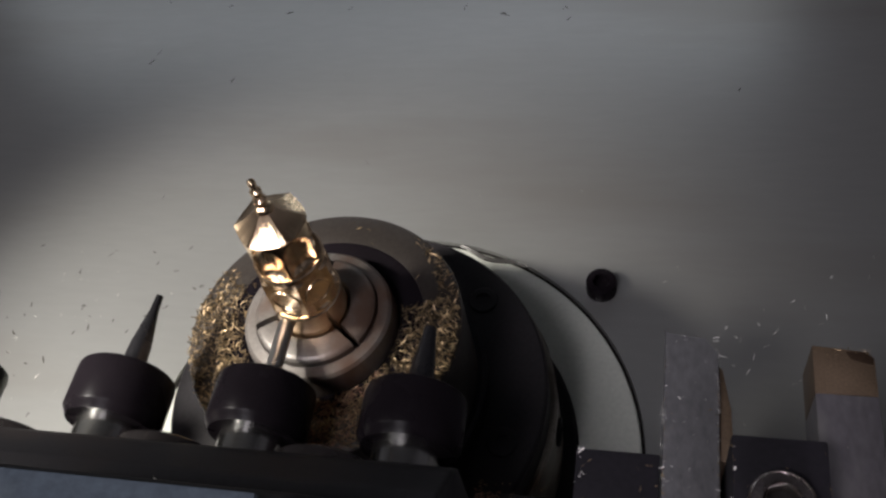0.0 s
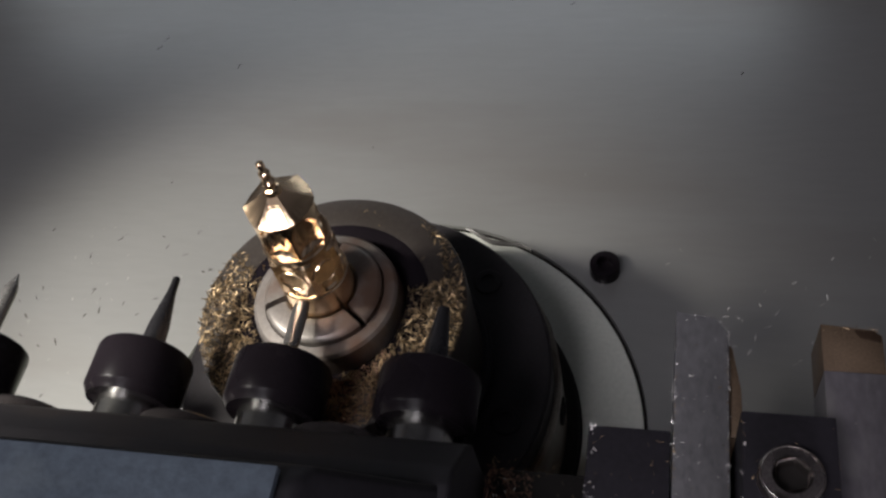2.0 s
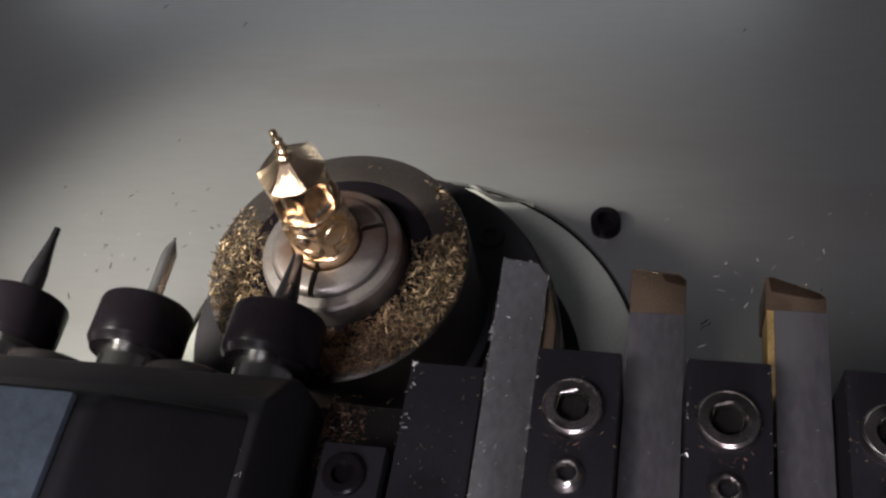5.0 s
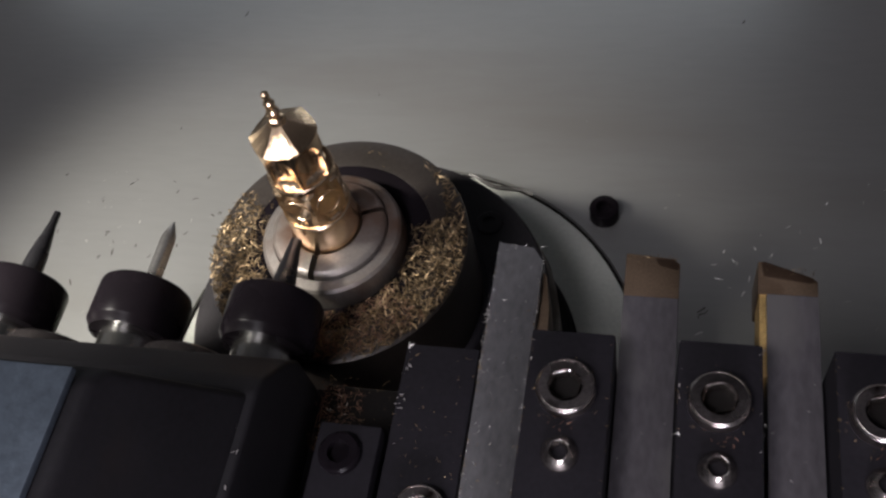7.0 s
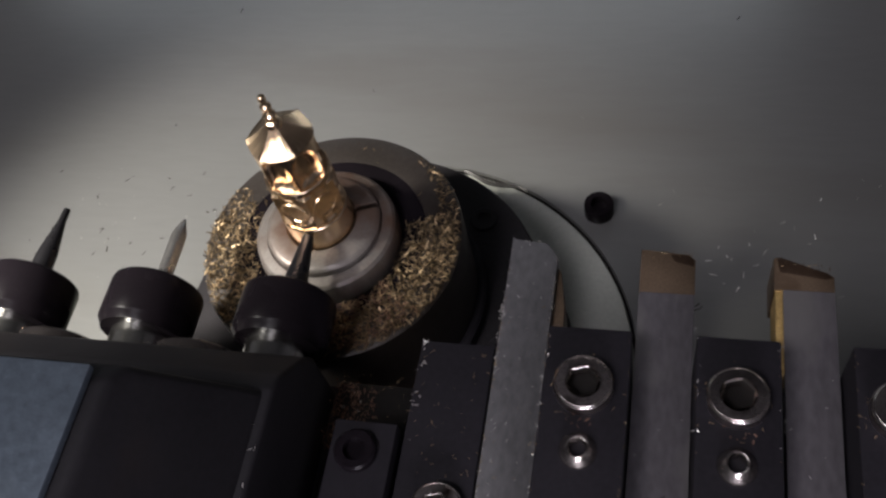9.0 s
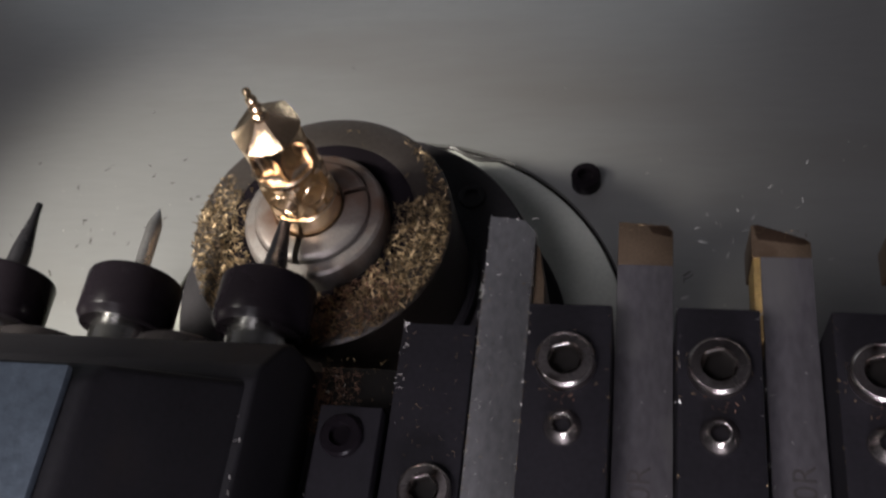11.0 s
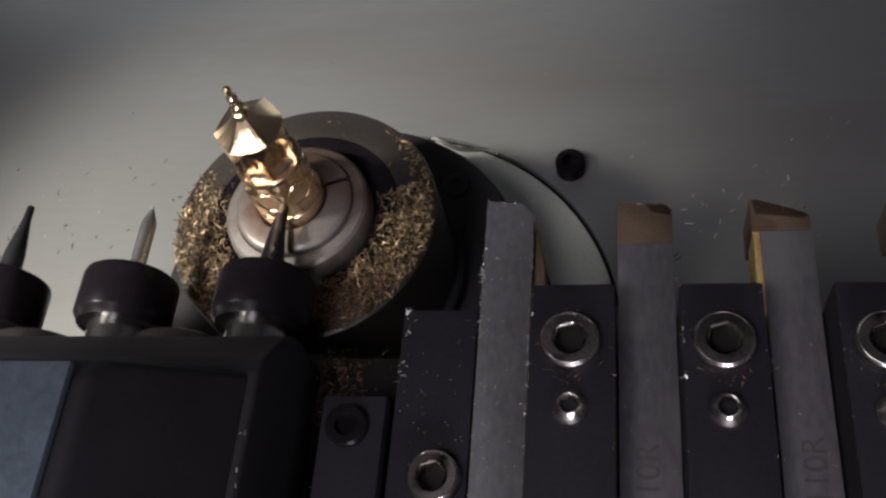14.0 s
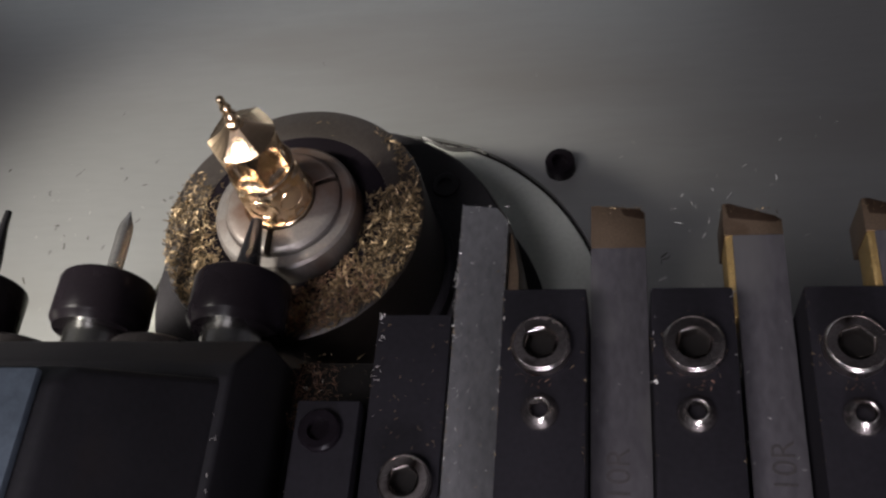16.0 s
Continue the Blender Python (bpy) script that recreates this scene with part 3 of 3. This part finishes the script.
dark = [(x, y, 0.06) for x, y in dark if math.hypot(x, y) > 69]
long_flakes = [(89.0, 39.2), (90.1, 38.3), (85.3, 33.1), (103.7, 51.1), (94.8, 43.5), (93.3, 33.3), (88.2, 30.5), (91.8, 29.0), (96.5, 36.8), (86.6, 42.0), (83.9, 37.5), (99.0, 41.2), (114.1, 59.7), (125.4, 66.7),
               (107.5, 33.0), (118.0, 28.5), (80.6, 16.0), (112.0, 47.0)]
for k, (x, y) in enumerate(long_flakes):
    f = swarf("metal_sliver", [(0, 0, 0.06)], 1.8, SLIVER, "long pale metal sliver lying on the panel", 200 + k, None, 0.12)
    f.location = Vector((x, y, 0)) * MM
    tagged(f, "", "metal sliver", "slivers on the panel", "thing")
for k, (x, y, z) in enumerate(dark[:20]):
    f = swarf("oily_flake", [(0, 0, z)], 2.2, SOOT, "dark oily metal flake lying on the panel", 300 + k, None, 0.15)
    f.location = Vector((x, y, 0)) * MM
    tagged(f, "", "metal flake", "dark flakes on the panel", "thing")
swarf("pale_swarf", pale, 0.9, GRIT, "pale metal flakes scattered on the panel", 13, None, 0.15)
swarf("dark_swarf", dark[20:], 1.5, SOOT, "dark oily flakes scattered on the panel", 14, None, 0.15)

bits = []
for _ in range(80):
    bits.append((10.5 + rng.random() ** 2 * 15, -34.5 - rng.random() ** 1.5 * 13, 66.9 + rng.random() ** 3 * 1.2))
for _ in range(110):
    bits.append((rng.choice((41.5, 50.0, rng.uniform(41.5, 50.2))), rng.uniform(-75, -14), 78.05))
for _ in range(60):
    bits.append((rng.choice((51.4, 64.7, 75.4, 88.0, 99.0)) + rng.uniform(-0.3, 0.3), rng.uniform(-60, -31.4), 87.0))
for _ in range(50):
    bits.append((rng.uniform(27.8, 40.8), rng.uniform(-60, -31.6), 78.25))
for x in (57.9, 81.5, 105):
    for _ in range(14):
        a = rng.uniform(0, 6.283)
        bits.append((x + math.cos(a) * rng.uniform(4.7, 5.6), -42 + math.sin(a) * rng.uniform(4.8, 7), 87.1))
block_specks = [(9.3 - rng.random() ** 2 * 5, -48 - rng.random() * 40, 95.1) for _ in range(16)] + [(rng.uniform(-80, 0), rng.uniform(-50.5, -49.5), 95.1) for _ in range(5)]
block_specks += [(rng.uniform(10.5, 15), rng.uniform(-75, -38), 66.9) for _ in range(30)]
swarf("block_specks", block_specks, 0.7, GRIT, "pale specks on the black housing", 27, gang, 0.3)
specks = [(rng.choice((41.5, 50.0, rng.uniform(41.5, 50.2), rng.uniform(41.5, 50.2))), rng.uniform(-80, -10), 78.05) for _ in range(90)]
specks += [(rng.uniform(65.5, 98), rng.uniform(-70, -20), 78.05) for _ in range(40)]
specks = [p for p in specks if not 75.1 < p[0] < 88.5]
swarf("pale_specks", specks, 0.5, GRIT, "pale metal specks on the tool shanks", 17, gang, 0.3)
rusty = [(10.2 + rng.random() ** 1.5 * 8, -37 - rng.random() * 13, 66.9 + rng.random() ** 2 * 4.0) for _ in range(420)]
for x in (57.9, 81.7, 105):
    rusty += [(x + rng.uniform(-2.5, 3.5), -47.3 + rng.uniform(-1.2, 1.0), 87.1) for _ in range(7)]
edge_swarf = [(41.35 + rng.uniform(-0.3, 0.5), -26 + rng.gauss(0, 5), 78.0) for _ in range(26)]
edge_swarf += [(50.1 + rng.uniform(-0.4, 0.3), rng.uniform(-33, -11), 77.9) for _ in range(26)]
edge_swarf += [(rng.uniform(41.4, 50), -8.8 - rng.random() * 1.2, 77.9) for _ in range(10)]
edge_swarf += [(27.7 + abs(rng.gauss(0, 0.9)), -31.6 - rng.random() ** 1.6 * 22, 78.2) for _ in range(20)]
edge_swarf += [(x + rng.uniform(-0.4, 0.4), rng.uniform(-50, -31.3), 87.0) for x in (51.4, 75.4, 88.0) for _ in range(7)]
swarf("edge_swarf", edge_swarf, 0.8, GRIT, "pale chips clinging to tool edges", 19, gang, 0.9)
tip_dust = [(rng.uniform(x0, x1), y - rng.random() ** 2 * 1.6, 77.9) for x0, x1, y in ((65.4, 74.6, -9.6), (88.6, 98, -10.9), (112, 121, -10.6)) for _ in range(26)]
gilt = [(x0 + rng.uniform(0.0, 1.7), rng.uniform(-32, -11), rng.uniform(77.0, 77.7)) for x0 in (88.4, 111.8) for _ in range(150)]
swarf("gilt_dust", gilt, 0.5, GILT, "bright brass dust along the tool edge", 24, gang, 0.9)
swarf("tip_dust", tip_dust, 0.7, CHIP, "brass dust on the ground tips", 20, gang, 0.8)
swarf("rusty_swarf", rusty, 0.6, RUST, "reddish oily swarf beside the housing", 16, gang, 0.6)
swarf("tool_swarf", bits, 0.5, CHIP, "brass flakes stuck to the tools", 15, gang, 0.4)

# ---------------------------------------------------------------- movement


def motions():
    m = MM
    shift = [(0.0, 28.2, 1.6, 0.3), (0.5, 28.2, 1.6, 0.3), (1.0, 28.5, 1.5, 0.4), (1.5, 29.1, 1.0, 0.6), (2.0, 29.9, 1.35, 0.7), (2.5, 29.8, 1.8, 0.5), (3.0, 30.0, 1.55, 0.35),
             (3.2, 29.8, 0.6, 0.3), (3.4, 29.8, -1.4, 0.4), (3.5, 29.2, -2.6, 0.6), (3.6, 19.8, -3.7, 1.0), (3.7, 6.0, -3.4, 1.1), (3.8, -4.2, 0.9, 1.5), (4.0, -3.1, 0.2, 2.0),
             (4.2, -2.0, 0.2, 1.9), (6.3, -0.4, 0.0, 1.5), (6.5, -0.3, 0.0, 1.5), (7.0, -1.4, -0.2, 1.5), (7.5, 2.1, -0.2, 1.5), (8.0, 3.3, 0.0, 1.3), (8.2, 3.4, 0.0, 1.3),
             (10.5, -0.2, -0.1, 1.8), (11.0, -0.3, 0.5, 1.2), (11.5, -0.3, 0.4, 1.5), (12.0, 0.0, 1.0, 0.4), (12.5, 0.9, 1.2, 0.5), (13.0, 1.9, 1.2, -0.3), (13.5, 1.8, 1.1, -0.2),
             (14.0, 1.9, 1.3, -0.4), (14.5, 2.0, 1.3, -0.5), (15.0, 1.3, 0.7, 0.1), (15.5, 0.5, 0.7, 0.3), (16.0, -0.3, 0.0, 0.1)]
    walk(gang, [(t, pose(x * m, y * m, z * m)) for t, x, y, z in shift])
    # the collet and the bar turn together by one index; the bar alone slides
    turn = [(0.0, -60.0), (3.3, -60.0), (3.4, -48.0), (3.5, -14.0), (3.6, 0.0), (16.0, 0.0)]
    walk(collet, [(t, pose(0, 0, 0, 0, 0, 25.0 + a)) for t, a in turn])
    slide = [(0.0, 109.2, -60.0), (2.5, 109.4, -60.0), (3.3, 109.2, -60.0), (3.4, 109.2, -48.0), (3.5, 108.2, -14.0), (3.6, 105.2, 0.0), (3.8, 104.4, 0.0), (4.2, 104.6, 0.0), (6.3, 109.3, 0.0), (6.5, 109.9, 0.0),
             (7.0, 111.4, 0.0), (7.5, 111.5, 0.0), (8.2, 111.6, 0.0), (10.3, 105.0, 0.0), (10.5, 105.8, 0.0), (11.0, 108.1, 0.0), (11.5, 110.8, 0.0), (12.0, 110.8, 0.0), (12.5, 110.9, 0.0),
             (13.0, 110.4, 0.0), (13.5, 108.4, 0.0), (14.0, 105.8, 0.0), (14.5, 103.4, 0.0), (15.0, 103.4, 0.0), (16.0, 103.2, 0.0)]
    walk(piece, [(t, pose(0, 0, z * m, 0, 0, a)) for t, z, a in slide])


motions()
